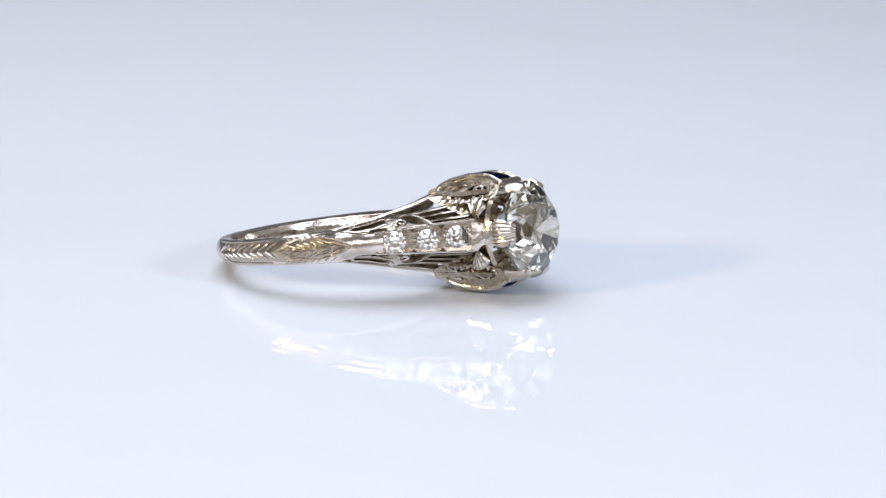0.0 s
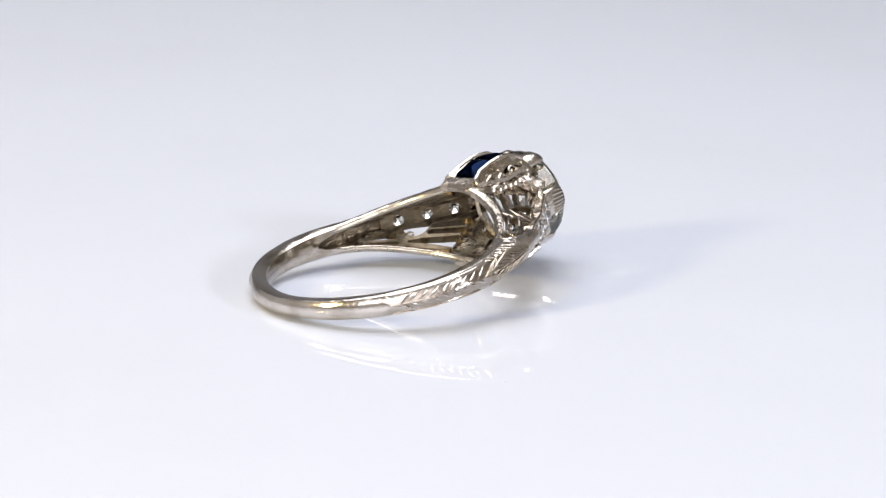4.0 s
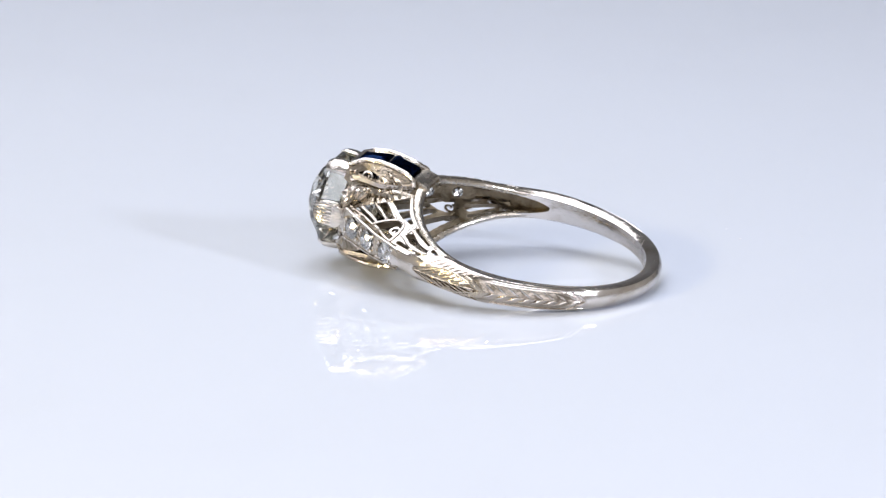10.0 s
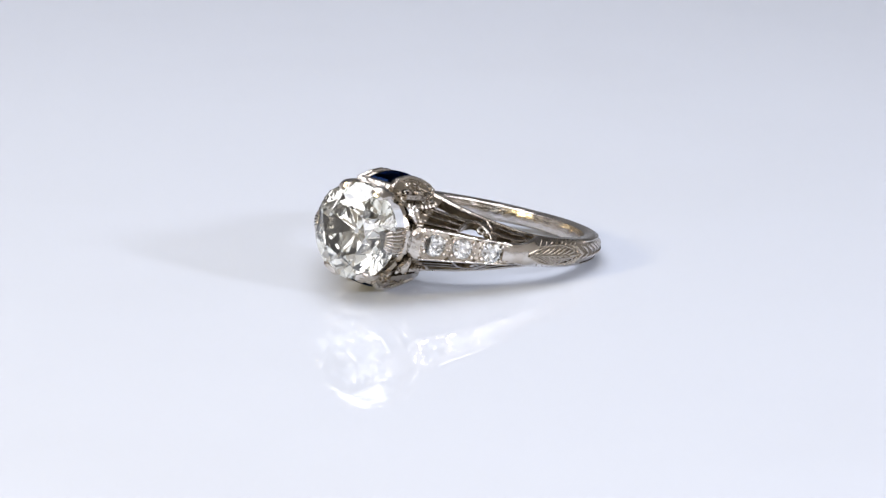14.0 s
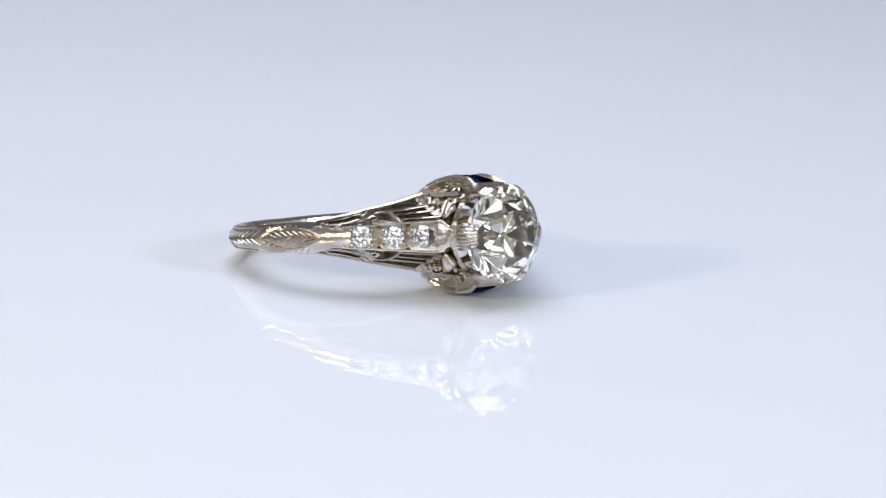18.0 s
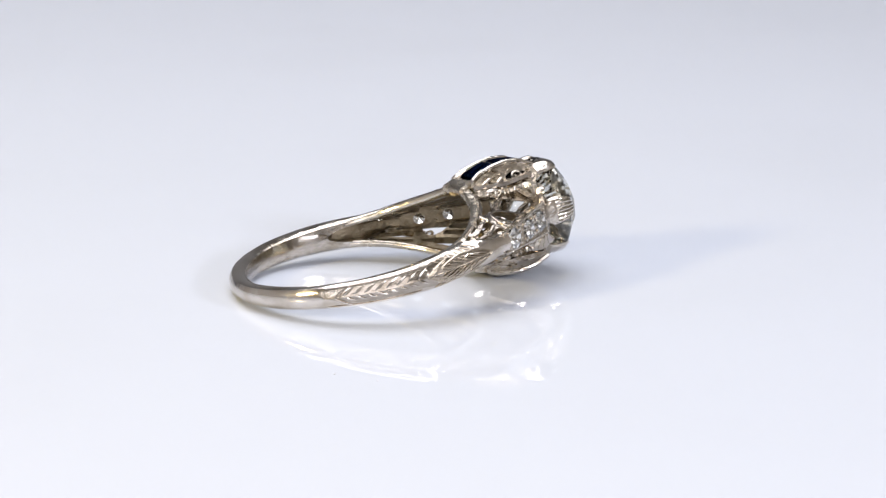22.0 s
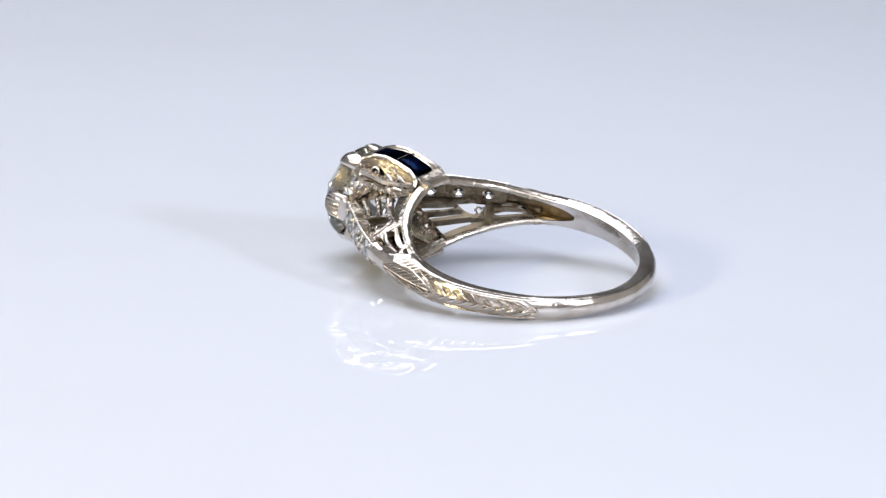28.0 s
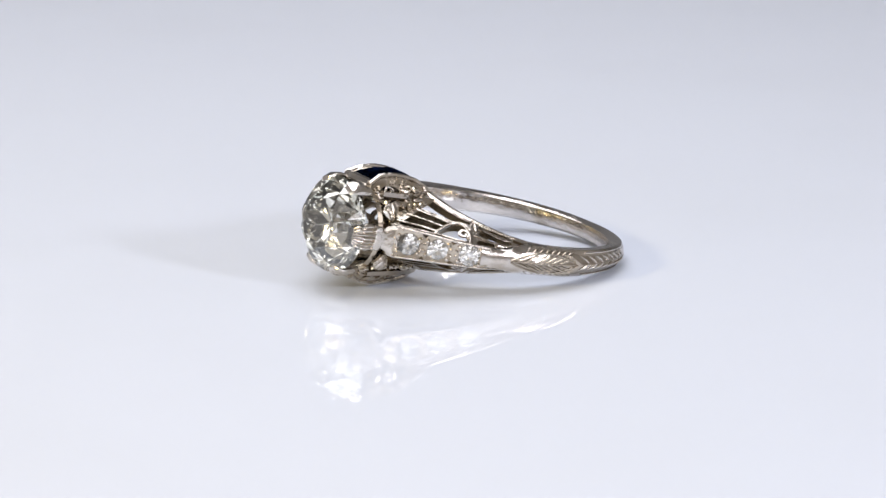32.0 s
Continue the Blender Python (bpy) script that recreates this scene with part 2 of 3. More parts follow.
            sec = [(y - t, HOLE + 0.12), (y - t + 0.07, HOLE + 0.03), (y - 0.28, HOLE - 0.02), (y - 0.12, HOLE + 0.02), (y - 0.01, HOLE + 0.12), (y + 0.05, HOLE + 0.28),
                   (y + 0.04, HOLE + deep - 0.15), (y - 0.1, HOLE + deep), (y - t, HOLE + deep - 0.1)]
            loops.append([polar(phi, r, up * yy) for yy, r in sec])
        loft(bm, loops)
        part("rail", bm, RUBBED, ring)

    gem_big = brilliant(3.36, 0.385, 0.85)
    stone = part("centre_diamond", gem_big, DIAMOND, ring, "large round old cut diamond, faintly yellow", smooth=False)
    stone.location = Vector((0, 0, 14.62)) * MM

    small = None
    for sg in (1, -1):
        # three square settings with a small diamond each
        for k in range(3):
            ends = [Vector((3.98, 0, 12.35)), Vector((5.26, 0, 10.68)), Vector((6.48, 0, 9.12)), Vector((7.84, 0, 6.84))]
            p0, p1 = ends[k], ends[k + 1]
            p0.x, p1.x = p0.x * sg, p1.x * sg
            c, along = (p0 + p1) / 2, (p1 - p0)
            half = along.length / 2
            d = along.normalized()
            nrm = Vector((0, 1, 0)).cross(d).normalized()
            if nrm.dot(c) < 0:
                nrm = -nrm
            w0, w1 = 1.1 - 0.12 * k, 0.98 - 0.12 * k
            rr = (0.78, 0.72, 0.76)[k]
            seat = c - d * (0.0, 0.0, 0.05)[k]
            outer, inner = [], []
            for q in range(16):
                ang = q * math.tau / 16 + math.tau / 32
                cx, cy = math.cos(ang), math.sin(ang)
                s = 1 / max(abs(cx), abs(cy))
                u = cx * s * half * 0.998
                w = (w0 + w1) / 2 + (w1 - w0) / 2 * cx * s
                outer.append(c + d * u + Vector((0, cy * s * w, 0)))
                inner.append(seat + d * (cx * rr) + Vector((0, cy * rr, 0)) - nrm * 0.04)
            bm = bmesh.new()
            pierced(bm, outer, inner, nrm * 0.8, 0.55)
            # backs of the settings take the shade-darkened metal
            for q, face in enumerate(bm.faces):
                face.material_index = 1 if q % 4 == 1 else 0
            setting = part("stone_setting", bm, SATIN, ring, smooth=False)
            setting.data.materials.append(DULL_SHADED)
            bm = bmesh.new()
            beads = (13, 12, 14)[k]
            for e in (-1, 1):
                for n in range(beads):
                    f = (n + 0.5) / beads * 2 - 1
                    bead(bm, c + d * (half * f) + Vector((0, e * ((w0 + w1) / 2 + (w1 - w0) / 2 * f - 0.05), 0)) + nrm * 0.01, 0.068)
                a, b = p0 + Vector((0, e * (w0 - 0.03), 0)), p1 + Vector((0, e * (w1 - 0.03), 0))
                tube(bm, [a - nrm * 0.05, a.lerp(b, 0.5) - nrm * 0.05, b - nrm * 0.05], 0.085, 8, up=nrm)
            part("milgrain", bm, BRIGHT, setting, "polished edge with beaded milgrain")
            for e in (-1, 1):
                for f in (-1, 1):
                    bm = bmesh.new()
                    bead(bm, seat + d * (f * 0.74) + Vector((0, e * 0.5, 0)) + nrm * 0.03, 0.17)
                    bead(bm, seat + d * (f * 0.93) + Vector((0, e * 0.2, 0)) + nrm * 0.0, 0.11)
                    part("bead_prong", bm, BRIGHT, setting)
            m = Matrix((( *(d * 1),), (0, 1, 0), tuple(nrm))).transposed().to_4x4()
            if small is None:
                small = part("accent_diamond", brilliant(0.72, 0.32, 0.8, 0.55), SMALL_DIAMOND, ring, "small round diamond", smooth=False)
                ob = small
            else:
                ob = new("accent_diamond", small.data)
                ob.parent = ring
                tagged(ob, "small round diamond")
            ob.matrix_basis = Matrix.Translation((seat + nrm * 0.02) * MM) @ m @ Matrix.Scale((1.07, 0.99, 1.04)[k], 4)

        # pierced shoulder panels
        for up in (1, -1):
            P = lambda phi, v, lift=0.0: panel(phi, v, sg, up, lift)
            # fan of ribs round an arch
            bow = lambda a: (34.3 + 6.6 * math.cos(radians(a)), 0.66 * math.sin(radians(a)))
            fan = [(27.6, 0.13, 0.19), (27.9, 0.36, 0.42), (29.5, 0.55, 0.60)]
            ridge = lambda v: Vector((sg * (2.9 - 1.1 * v), up * (0.75 + 2.05 * v), 12.6 - 1.9 * v))
            for f0, v0, v1 in fan:
                bm = bmesh.new()
                strap(bm, P, [(f0 + (11.0 + 2.0 * v1 - f0) * q / 20, v0 + (v1 - v0) * q / 20) for q in range(21)], [0.075 + 0.004 * q for q in range(21)], 0.05)
                part("rib", bm, DIMMED, ring)
            # pierced plate: slits between the ribs, the arch, and the openings between the vines
            slots = [((26.9, 0.06), (14.6, 0.1), 0.11, 0.24), ((26.8, 0.245), (14.4, 0.305), 0.3, 0.42), ((27.6, 0.46), (14.2, 0.51), 0.27, 0.34),
                     ((30.5, 0.755), (14.6, 0.775), 0.3, 0.62), ((36.6, 0.82), (31.0, 0.77), 0.12, 0.24), ((44.2, 0.55), (57.0, 0.5), 0.36, 0.16),
                     ((42.0, 0.875), (55.0, 0.84), 0.15, 0.08), ((44.2, 0.14), (50.0, 0.13), 0.22, 0.13), ((54.6, 0.15), (61.0, 0.28), 0.18, 0.13),
                     ((59.0, 0.76), (62.8, 0.7), 0.15, 0.1)]
            deep = lambda f: curve([(10, 4.8), (20, 4.1), (30, 3.2), (40, 2.5), (50, 1.8), (60, 1.3), (66, 1.1)], f)

            def gap(f, v):
                """How far a point of the plate lies from the nearest opening; below zero within one."""
                size = deep(f)
                best = max((math.hypot((f - 34.3) / 6.1, v / 0.6) - 1) * 1.05, (0.045 - v) * size)
                for (fa, va), (fb, vb), ra, rb in slots:
                    du, dw = (fb - fa) * 0.18, (vb - va) * size
                    pu, pw = (f - fa) * 0.18, (v - va) * size
                    k = max(0.0, min(1.0, (pu * du + pw * dw) / (du * du + dw * dw)))
                    best = min(best, math.hypot(pu - k * du, pw - k * dw) - ra - (rb - ra) * k)
                return best

            nf, nv = 126, 40
            at = lambda i, j: (14.0 + 50.0 * i / nf, j / nv)
            full = [[0 <= i < nf and 0 <= j < nv and gap(*at(i + 0.5, j + 0.5)) > 0 for j in range(-1, nv + 1)] for i in range(-1, nf + 1)]

            def settled(i, j):
                """A corner of the plate, drawn onto the edge of an opening where it lies beside one."""
                f, v = at(i, j)
                near = [full[i][j], full[i + 1][j], full[i][j + 1], full[i + 1][j + 1]]
                if 0 < i < nf and 0 < j < nv and any(near) and not all(near):
                    g = gap(f, v)
                    gf, gv = (gap(f + 0.05, v) - g) / 0.05, (gap(f, v + 0.004) - g) / 0.004
                    size = (gf / 0.18) ** 2 + (gv / deep(f)) ** 2 + 1e-6
                    f -= max(-0.35, min(0.35, g * gf / 0.0324 / size))
                    v -= max(-0.022, min(0.022, g * gv / deep(f) ** 2 / size))
                return f, v

            spots = [[settled(i, j) for j in range(nv + 1)] for i in range(nf + 1)]
            bm = bmesh.new()
            face = [[bm.verts.new(P(*spots[i][j], -0.04)) for j in range(nv + 1)] for i in range(nf + 1)]
            back = []
            for i in range(nf + 1):
                back.append([])
                for j in range(nv + 1):
                    f, v = spots[i][j]
                    n = (P(f + 0.5, v) - P(f - 0.5, v)).cross(P(f, v + 0.02) - P(f, v - 0.02)).normalized()
                    if n.y * up < 0:
                        n = -n
                    back[-1].append(bm.verts.new(P(f, v, -0.04) - n * curve([(14, 0.62), (35, 0.55), (50, 0.42), (64, 0.3)], f)))
            # back faces and cut walls: shade in the openings is in their colour
            for i in range(nf):
                for j in range(nv):
                    if full[i + 1][j + 1]:
                        c = ((i, j), (i + 1, j), (i + 1, j + 1), (i, j + 1))
                        bm.faces.new([face[x][y] for x, y in c])
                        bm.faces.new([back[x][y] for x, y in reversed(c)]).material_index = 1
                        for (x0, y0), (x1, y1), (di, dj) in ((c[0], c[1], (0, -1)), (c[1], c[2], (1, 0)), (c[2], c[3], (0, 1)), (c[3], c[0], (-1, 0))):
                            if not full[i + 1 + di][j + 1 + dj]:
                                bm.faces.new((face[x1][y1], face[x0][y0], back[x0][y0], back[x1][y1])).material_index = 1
            for v in [v for v in bm.verts if not v.link_faces]:
                bm.verts.remove(v)
            # front in the darker gold, toned down in place of a dim reflection
            part("pierced_plate", bm, DIMMED, ring).data.materials.append(DULL_SHADED)
            bm = bmesh.new()
            strap(bm, P, [bow(180 * q / 24) for q in range(25)], [0.1] * 25, 0.05)
            part("arch", bm, DIMMED, ring)
            bm = bmesh.new()
            pts = []
            for q in range(24):
                a, rad = q / 23 * math.tau * 1.15 - 0.6, 1.0 - 0.68 * q / 23
                pts.append((37.0 + 2.6 * rad * math.cos(a), 0.33 + 0.2 * rad * math.sin(a)))
            strap(bm, lambda f, v: P(f, v, -0.06), pts, [0.14 - 0.003 * q for q in range(24)], 0.05)
            part("curl", bm, GOLD, ring)
            # leafy vines towards the shank
            for f0, f1, v0, v1, fat in ((39.3, 57.0, 0.74, 0.68, 0.03), (41.0, 51.0, 0.42, 0.30, 0.06), (50.0, 58.0, 0.14, 0.44, 0.05), (39.0, 42.0, 0.9, 0.62, 0.05)):
                bm = bmesh.new()
                strap(bm, P, [(f0 + (f1 - f0) * q / 8, v0 + (v1 - v0) * q / 8 + 0.04 * math.sin(math.pi * q / 4)) for q in range(9)],
                      [0.08 + fat * math.sin(math.pi * q / 8) for q in range(9)], 0.05)
                part("vine", bm, DIMMED, ring)
            # beaded line along the rail
            bm = bmesh.new()
            for q in range(34):
                bead(bm, P(16 + 1.3 * q, 0.97, 0.02), 0.06)
            part("milgrain", bm, GOLD, ring, "beaded milgrain edge")

            # side plate of the sapphire box with an almond opening and a curl
            top = [(8.36, 2.95), (8.52, 3.36), (9.2, 3.68), (10.3, 3.92), (11.3, 4.02), (12.4, 3.88), (13.35, 3.4)]
            low = [(13.4, 2.55), (12.7, 2.25), (11.8, 2.12), (10.8, 2.1), (10.0, 2.1), (9.3, 2.16), (8.72, 2.3)]
            flare = lambda z, y: 1.28 + 0.95 * max(0.0, 3.7 - y) * (1 if z > 9.2 else 0.6 + 0.4 * (z - 8.2))
            loop = [Vector((sg * (flare(z, y) - 0.16), up * y, z)) for z, y in top + low]
            cz, cy = 11.75, 2.98
            slot = []
            for z, y in top + low:
                a = math.atan2(y - cy, (z - cz) * 0.55)
                hz, hy = cz + 0.86 * math.cos(a), cy + 0.33 * math.sin(a) * (1 - 0.3 * abs(math.cos(a)))
                slot.append(Vector((sg * (flare(hz, hy) - 0.16), up * hy, hz)))
            bm = bmesh.new()
            pierced(bm, loop, slot, Vector((sg * 0.42, up * 0.12, 0)))
            plate = part("side_plate", bm, SATIN, ring)
            # pleated leaf between the box and the stone bar
            bm = bmesh.new()
            root, rows = Vector((sg * 3.25, up * 0.95, 12.3)), []
            for k, f in enumerate((0.12, 0.45, 0.8, 1.0)):
                rows.append([])
                for q in range(11):
                    tip = Vector((sg * (2.35 + 0.09 * q), up * (2.5 - 0.018 * (q - 4) ** 2), 11.05 + 0.21 * q))
                    crease = (0.13 if q % 2 else -0.03) * (0.5, 1.0, 1.0, 0.5)[k]
                    rows[-1].append(root.lerp(tip, f) + Vector((sg * (crease + 0.18 * math.sin(math.pi * f)), 0, 0.3 * crease)))
            loft(bm, [r + [p - Vector((sg * 0.3, 0, 0.05)) for p in reversed(r)] for r in rows])
            part("leaf_sprig", bm, BRIGHT, plate, "pleated bright-cut leaf", smooth=False)
            bm = bmesh.new()
            for q in range(8):
                z = 9.0 + 0.5 * q
                y = curve([(8.7, 2.32), (9.3, 2.2), (10.8, 2.12), (12.7, 2.27)], z)
                p = Vector((sg * (flare(z, y) - 0.1), up * (y + 0.05), z))
                tube(bm, [p + Vector((0, up * 0.2, 0.08)), p + Vector((sg * 0.05, 0, 0)), p + Vector((sg * 0.06, -up * 0.2, -0.04))], [0.05, 0.17, 0.06], 6, up=(sg, 0, 0))
            part("leaf_row", bm, BRIGHT, plate, "row of small bright-cut leaves")
            side = lambda z, y: Vector((sg * (flare(z, y) - 0.1), up * y, z))
            for z0, y0, z1, y1 in ((9.0, 2.95, 9.9, 3.2), (9.9, 2.75, 10.8, 3.1), (9.0, 2.5, 9.9, 2.45)):
                bm = bmesh.new()
                m0, m1 = side(z0, y0), side(z1, y1)
                tube(bm, [m0, m0.lerp(m1, 0.35), m0.lerp(m1, 0.7), m1], [0.06, 0.17, 0.18, 0.06], 8, 0.8, up=(sg, 0, 0))
                part("lobe", bm, GOLD, plate)
            bm = bmesh.new()
            for q in range(46):
                z = 8.95 + 4.2 * random.random()
                y0, y1 = curve([(8.7, 2.4), (10.8, 2.25), (13.2, 2.6)], z), curve([(8.6, 3.2), (10.3, 3.6), (11.3, 3.7), (13.3, 3.1)], z)
                y = y0 + (y1 - y0) * random.random()
                if abs(z - 11.75) < 0.95 and abs(y - 2.98) < 0.36:
                    continue
                p, a = side(z, y), random.uniform(-0.9, 0.9)
                d = Vector((0, up * math.sin(a), math.cos(a))) * random.uniform(0.12, 0.24)
                tube(bm, [p - d, p + Vector((sg * 0.06, 0, 0)), p + d], [0.02, random.uniform(0.06, 0.11), 0.02], 5, up=(sg, 0, 0))
            part("chased_relief", bm, SATIN, plate, "chased bright-cut relief", smooth=False)
            for cz2, cy2, size, turn0 in ((10.45, 2.55, 0.3, 0.4), (12.75, 2.72, 0.24, 2.2)):
                bm = bmesh.new()
                tube(bm, [side(cz2 + size * (1 - 0.6 * q / 15) * math.cos(turn0 + 0.5 * q), cy2 + 0.8 * size * (1 - 0.6 * q / 15) * math.sin(turn0 + 0.5 * q)) for q in range(16)],
                     [0.1 - 0.003 * q for q in range(16)], 8, up=(sg, 0, 0))
                part("volute", bm, BRIGHT, plate)
            bm = bmesh.new()
            fine = [Vector((sg * (flare(z, y) - 0.14), up * (y - 0.06), z)) for z, y in top]
            tube(bm, [fine[q // 4].lerp(fine[min(q // 4 + 1, 6)], (q % 4) / 4) for q in range(25)], [0.2 if q % 2 else 0.18 for q in range(25)], 8, up=(sg, 0, 0))
            part("box_rim", bm, BRIGHT, plate, "milgrain rim of the sapphire box")
            bm = bmesh.new()
            pts = []
            for q in range(18):
                a = q / 17 * math.tau * 1.1 + 2.6
                rad = 0.1 + 0.17 * q / 17
                hz, hy = 11.85 + 1.5 * rad * math.cos(a), 2.98 + rad * math.sin(a)
                pts.append(Vector((sg * (flare(hz, hy) - 0.12), up * hy, hz)))
            tube(bm, pts, 0.085, 6, up=(sg, 0, 0))
            part("curl", bm, BRIGHT, plate)

            # solid gallery wall between the fan and the basket
            bm = bmesh.new()
            loops = []
            for q in range(9):
                v = q / 8
                a = P(16.5, v * 0.98, -0.12)
                b = ridge(v)
                m = (a + b) / 2
                n = Vector((sg * 0.22, up * 0.1 * v, 0.12))
                loops.append([a, m, b, b - n, m - n, a - n])
            loft(bm, loops)
            part("gallery_wall", bm, SATIN, ring)

        # engraved leaf and ears of wheat on the shank, on a matted ground
        def F(f, y, lift=0.0):
            """A point of the band's outer face, which falls away beside the leaf."""
            ro, u = curve(OUT, f), abs(y) / curve(RAIL, f)
            drop = min(1.0, max(0.0, (98 - f) / 38))
            fall = (ro - 1.12 - hole(f)) * drop * drop * (3 - 2 * drop) * min(1.0, max(0.0, (f - 53) / 13))
            return polar(f, ro - 0.02 - 0.38 * u - max(0.0, fall) * max(0.0, u - 0.6) / 0.3 + lift, y, sg)

        bm = bmesh.new()
        loops = []
        for q in range(41):
            f = 57.5 + 76 * q / 40
            w = (0.66 + 0.21 * max(0.0, min(1.0, (92 - f) / 8))) * curve(RAIL, f) * min(1.0, 0.06 + (f - 57.5) / 13, 0.05 + (133.5 - f) / 13)
            face = [(y * w, 0.035) for y in (-1, -0.85, -0.7, -0.35, 0, 0.35, 0.7, 0.85, 1)]
            loops.append([F(f, y, lift) for y, lift in face] + [F(f, y, -0.2) for y, _ in reversed(face)])
        loft(bm, loops)
        part("matted_ground", bm, DIMMED, ring, "matted ground of the engraving")
        bm = bmesh.new()
        for e in (-1, 1):
            # outline of the pointed leaf
            tube(bm, [F(58 + 29 * q / 14, e * 0.72 * math.sin(math.pi * (0.02 + 0.93 * q / 14)) ** 0.85, 0.05) for q in range(15)], 0.07, 6)
            # long narrow blades, nearly along the band
            for k in range(7):
                f = 59.5 + 3.1 * k
                reach = 0.62 * math.sin(math.pi * min(0.9, (f - 53.0) / 30)) ** 0.7
                tube(bm, [F(f, 0.05 * e, 0.02), F(f + 2.6, e * 0.36 * reach, 0.09), F(f + 5.6, e * 0.76 * reach, 0.1), F(f + 8.4, e * reach, 0.02)], [0.02, 0.065, 0.07, 0.02], 6)
            # side leaves that fill the band beside it
            for k in range(8):
                f, w = 64.0 + 2.8 * k, curve(RAIL, 64.0 + 2.8 * k)
                tube(bm, [F(f, e * 0.6 * w, 0.02), F(f + 2.0, e * 0.76 * w, 0.07), F(f + 4.4, e * 0.9 * w, 0.02)], [0.02, 0.065, 0.02], 6)
            # collar of three blades behind the leaf
            for k in range(3):
                tube(bm, [F(90 + 0.8 * k, 0, 0.03), F(87.5 - k, e * (0.22 + 0.17 * k), 0.1), F(84 - 2 * k, e * (0.48 + 0.15 * k), 0.03)], [0.05, 0.11, 0.04], 6)
        tube(bm, [F(59 + 28 * q / 8, 0, 0.06) for q in range(9)], 0.05, 6)
        part("leaf_engraving", bm, SATIN, ring, "bright-cut leaf engraving", smooth=False)
        last = 134 if sg > 0 else 130
        for k in range(8):
            f = 91.5 + (last - 94.8) / 8 * k
            w = curve(RAIL, f)
            bm = bmesh.new()
            for e in (-1, 1):
                tube(bm, [F(f + 4.4, 0.06 + 0.04 * e, 0.03), F(f + 2.4, 0.08 + e * 0.26 * w, 0.09), F(f - 0.6, 0.1 + e * 0.54 * w, 0.03)], [0.03, 0.1, 0.03], 6)
            part("wheat_leaf", bm, GOLD, ring)
        # open chevron that ends the engraving
        bm = bmesh.new()
        for e in (-1, 1):
            tube(bm, [F(last, 0, 0.03), F(last - 2.5, e * 0.34, 0.07), F(last - 6.5, e * 0.68, 0.03)], [0.06, 0.1, 0.05], 6)
        part("chevron", bm, GOLD, ring)
        for e in (-1, 1):
            bm = bmesh.new()
            tube(bm, [polar(94 + 40 * q / 30, curve(OUT, 94 + 40 * q / 30) - 0.3, e * 0.84 * curve(RAIL, 94 + 40 * q / 30), sg) for q in range(31)], 0.055, 6)
            part("rim_line", bm, GOLD, ring)

        # ribbed prong over the stone bar
        bm = bmesh.new()
        loops = []
        for x, z, w in ((3.3, 13.2, 0.9), (3.4, 13.5, 0.98), (3.45, 14.05, 0.96), (3.42, 14.55, 0.9), (3.26, 14.95, 0.8), (2.95, 15.15, 0.6)):
            front = []
            for q in range(29):
                y = -1 + 2 * q / 28
                front.append((sg * (x + 0.1 * abs(math.sin(math.pi * 3.5 * (y + 1))) - 0.28 * y * y), w * y, z))
            loops.append(front + [(sg * (x - 0.6 - 0.2 * y * y), w * y, z - 0.05) for y in (0.9, 0.3, -0.3, -0.9)])
        loft(bm, loops)
        part("ribbed_prong", bm, BRIGHT, ring, "ribbed white gold prong")
        bm = bmesh.new()
        loops = []
        for x, z, w, th in ((4.3, 11.65, 1.14, 0.5), (4.12, 12.05, 1.24, 0.6), (3.85, 12.45, 1.22, 0.55), (3.62, 12.75, 0.86, 0.4), (3.55, 12.95, 0.78, 0.4), (3.55, 13.2, 0.98, 0.5), (3.45, 13.6, 0.95, 0.5)):
            loops.append([(sg * (x - th * math.cos(q * math.tau / 16) * 0.5 - 0.22), w * max(-0.9, min(0.9, 1.15 * math.sin(q * math.tau / 16))), z) for q in range(16)])
        loft(bm, loops)
        part("prong_collar", bm, BRIGHT, ring, "notched block below the prong")

    # rounded tab prongs
    for ang in (65, 115, 245, 295):
        a = radians(ang)
        d, t = Vector((math.cos(a), math.sin(a), 0)), Vector((-math.sin(a), math.cos(a), 0))
        bm = bmesh.new()
        loops = []
        for r, z, w, th in ((2.9, 12.3, 0.5, 0.4), (3.1, 13.1, 0.62, 0.38), (3.3, 13.95, 0.7, 0.34), (3.34, 14.55, 0.7, 0.3), (3.22, 14.86, 0.6, 0.24), (2.98, 15.02, 0.36, 0.12)):
            c = d * r + Vector((0, 0, z))
            n = d if z < 14.8 else (d + Vector((0, 0, 1.2))).normalized()
            loops.append([c + t * (w * math.cos(q * math.tau / 12)) + n * (th * math.sin(q * math.tau / 12)) for q in range(12)])
        loft(bm, loops)
        part("tab_prong", bm, BRIGHT, ring, "rounded white gold prong")

    # basket ring under the stone
    bm = bmesh.new()
    loops = []
    for k in range(48):
        a = k * math.tau / 48
        d = Vector((math.cos(a), math.sin(a), 0))
        loops.append([d * r + Vector((0, 0, z)) for r, z in ((2.55, 12.1), (2.8, 12.0), (3.2, 12.45), (3.28, 12.9), (3.12, 13.15), (2.82, 12.6))])
    loft(bm, loops, closed=True)
    part("basket_ring", bm, SATIN, ring)

    # sapphires, two on each side, in their channel
    for up in (1, -1):
        for (z0, y0), (z1, y1) in (((8.82, 3.34), (10.75, 3.86)), ((10.83, 3.84), (13.05, 3.46))):
            a, b = Vector((0, up * y0, z0)), Vector((0, up * y1, z1))
            d = (b - a).normalized()
            n = Vector((1, 0, 0)).cross(d)
            if n.y * up < 0:
                n = -n
            L = (b - a).length / 2
            c = (a + b) / 2 + n * 0.1
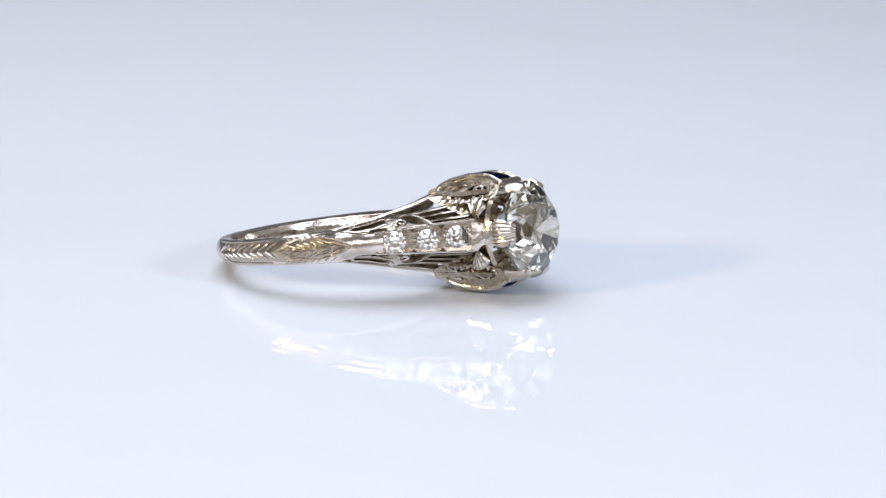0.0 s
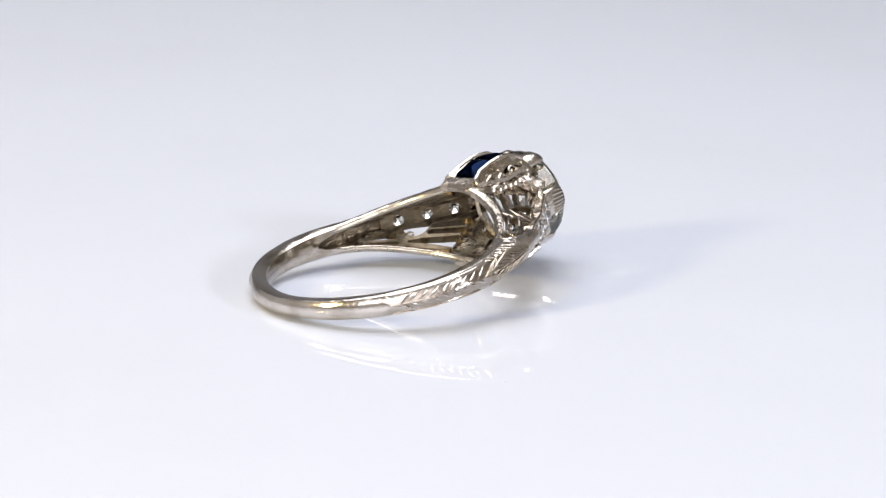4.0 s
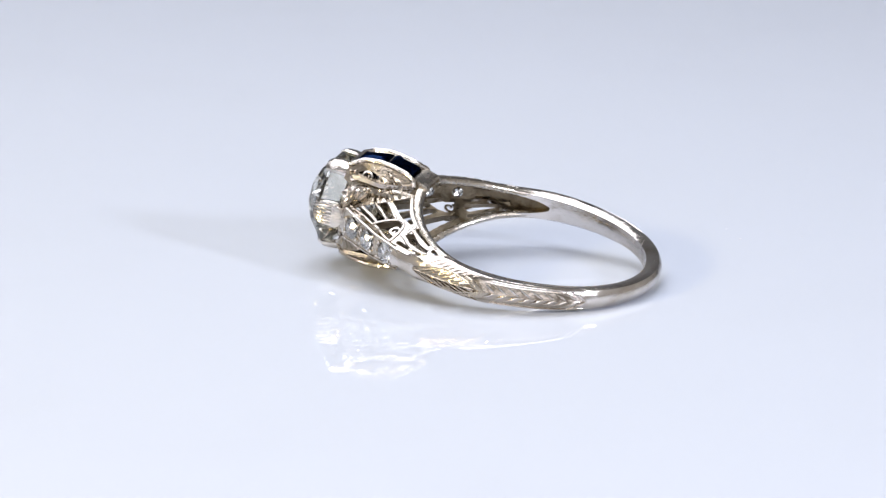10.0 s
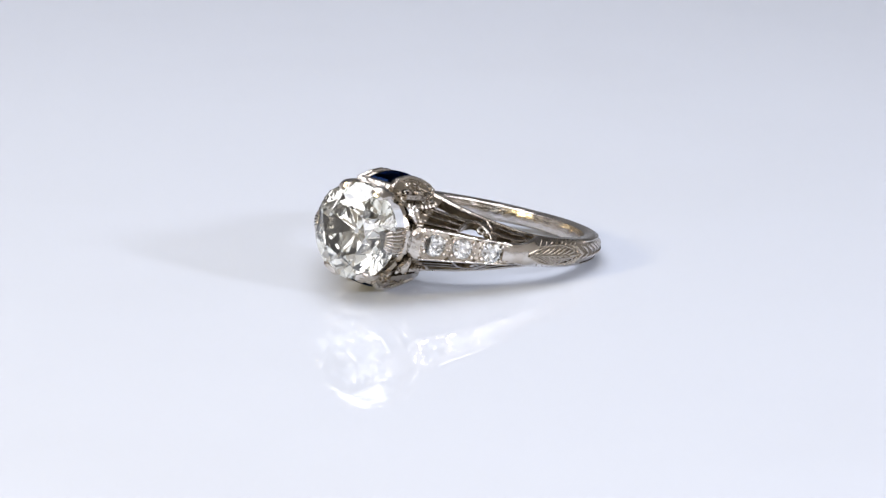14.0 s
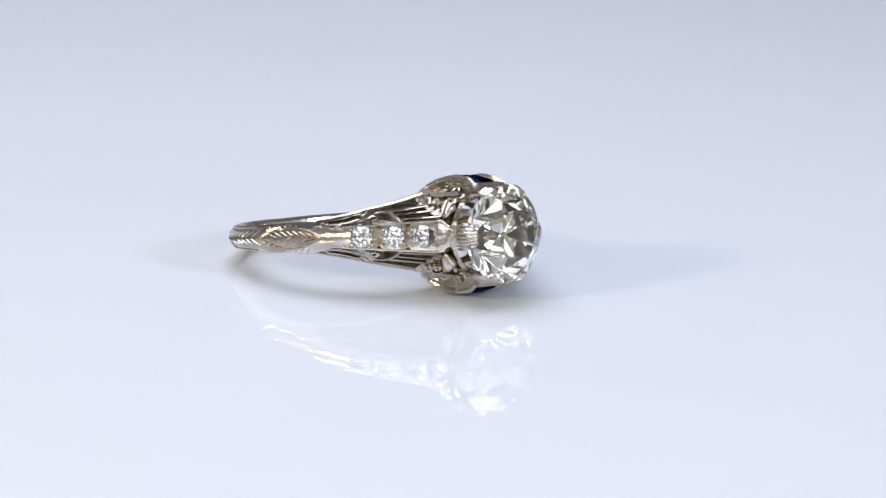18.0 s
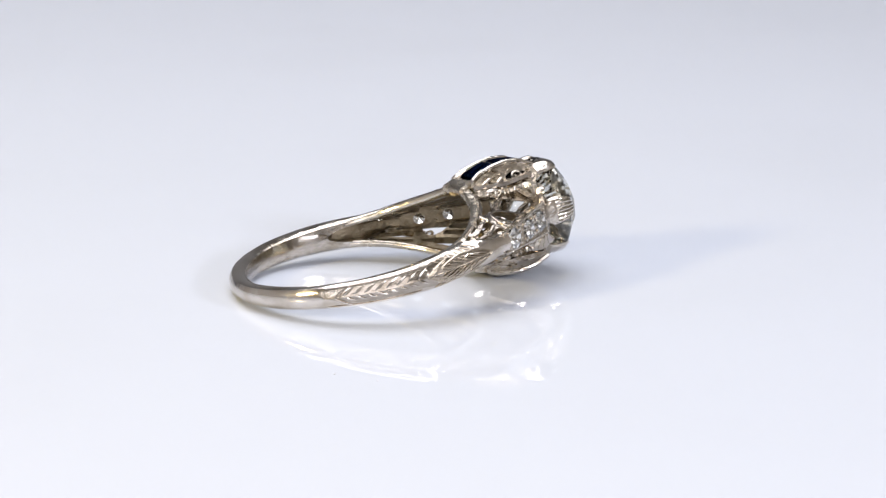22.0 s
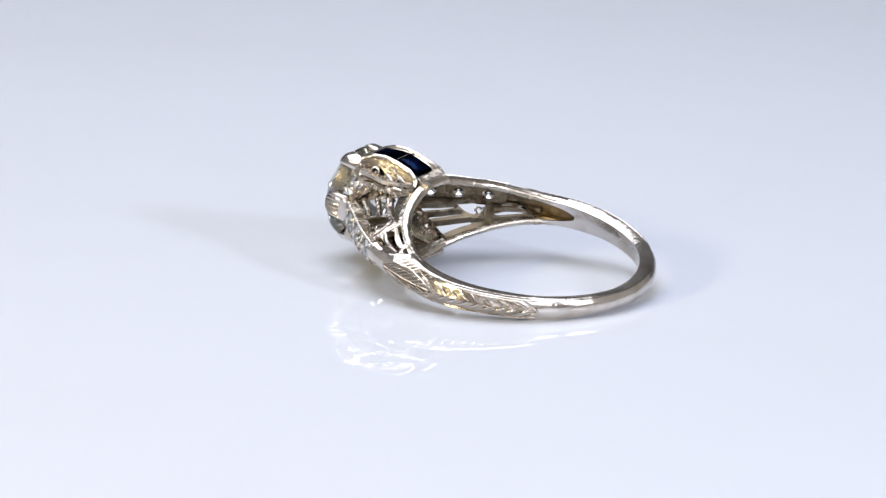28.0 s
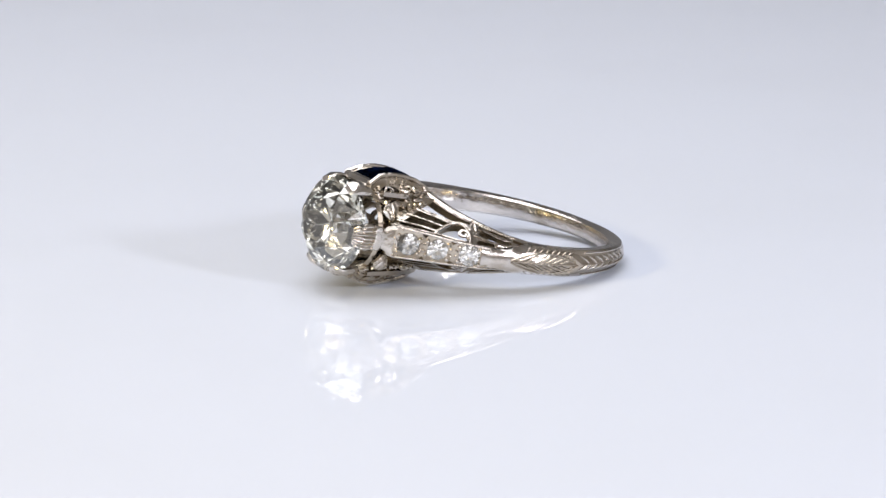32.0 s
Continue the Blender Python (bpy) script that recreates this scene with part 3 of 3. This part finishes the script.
            bm = bmesh.new()
            loops = []
            for dep, fx, fl in ((-0.62, 0.4, 0.45), (-0.35, 0.8, 0.85), (-0.1, 1.0, 1.0), (0.0, 1.0, 1.0), (0.17, 0.76, 0.78), (0.27, 0.32, 0.36)):
                loops.append([c + n * dep + Vector((ex * 0.86 * fx, 0, 0)) + d * (ey * L * fl) for ex, ey in ((-1, -1), (1, -1), (1, 1), (-1, 1))])
            loft(bm, loops)
            part("sapphire", bm, SAPPHIRE, ring, "step cut deep blue sapphire", smooth=False)
        bm = bmesh.new()
        loops = []
        for q in range(9):
            x = 1.24 * (q / 4 - 1)
            bend = math.sqrt(7.5 ** 2 - x * x)
            loops.append([Vector((x, up * y, z)) for y, z in ((2.6, bend + 0.1), (2.68, bend), (2.9, bend + 0.01), (3.08, bend + 0.14), (3.22, 7.95), (3.31, 8.28), (3.36, 8.5),
                                                              (3.32, 8.66), (2.6, 8.6))])
        loft(bm, loops)
        part("back_plate", bm, RUBBED, ring)
        bm = bmesh.new()
        rim, gapway = [], []
        for q in range(24):
            a = q * math.tau / 24
            c, d = math.cos(a), math.sin(a)
            k = 1 / max(abs(c), abs(d))
            z = 10.5 + 2.2 * d * k
            rim.append(Vector((c * k * curve([(8.3, 1.75), (10.5, 2.5), (12.7, 2.35)], z), up * (2.62 + 0.06 * abs(z - 10.5)), z)))
            gapway.append(Vector((0.78 * c * (1 - 0.25 * abs(c * d)), up * 2.66, 10.7 + 1.1 * d)))
        pierced(bm, rim, gapway, Vector((0, -up * 0.3, 0)))
        part("gallery_back", bm, DIMMED, ring)
        bm = bmesh.new()
        tube(bm, [(-1.15, up * 3.87, 10.785), (0, up * 3.89, 10.785), (1.15, up * 3.87, 10.785)], 0.065, 8, up=(0, up, 0))
        part("stone_divider", bm, BRIGHT, ring)
        bm = bmesh.new()
        loops = []
        for q in range(7):
            x = -1.3 + 2.6 * q / 6
            loops.append([Vector((x, up * y, z)) for y, z in ((2.5, 13.3), (3.3, 13.2), (3.62, 13.08), (3.56, 13.4), (3.25, 13.6), (2.5, 13.6))])
        loft(bm, loops)
        part("front_plate", bm, BRIGHT, ring)
    return ring


# ---- where the ring lies on the table, and the turning ----
REST = (Matrix.Rotation(radians(-29.55), 4, "Z") @ Matrix.Translation(Vector((-6.27, -1.30, 2.40)) * MM)
        @ Matrix.Rotation(radians(-9.35), 4, "Y") @ Matrix.Rotation(radians(-6.38), 4, "X")
        @ Matrix(((0, 0, 1, 0), (1, 0, 0, 0), (0, 1, 0, 0), (0, 0, 0, 1))))

turntable = build_turntable()
ring = build_ring()


def motions():
    """One steady turn of the table in TURN seconds; the ring rides on it."""
    times = [0.25 * k for k in range(129)]
    spin = lambda t: Matrix.Rotation(math.tau * t / TURN, 4, "Z")
    walk(turntable, [(t, spin(t)) for t in times])
    walk(ring, [(t, spin(t) @ REST) for t in times])


motions()
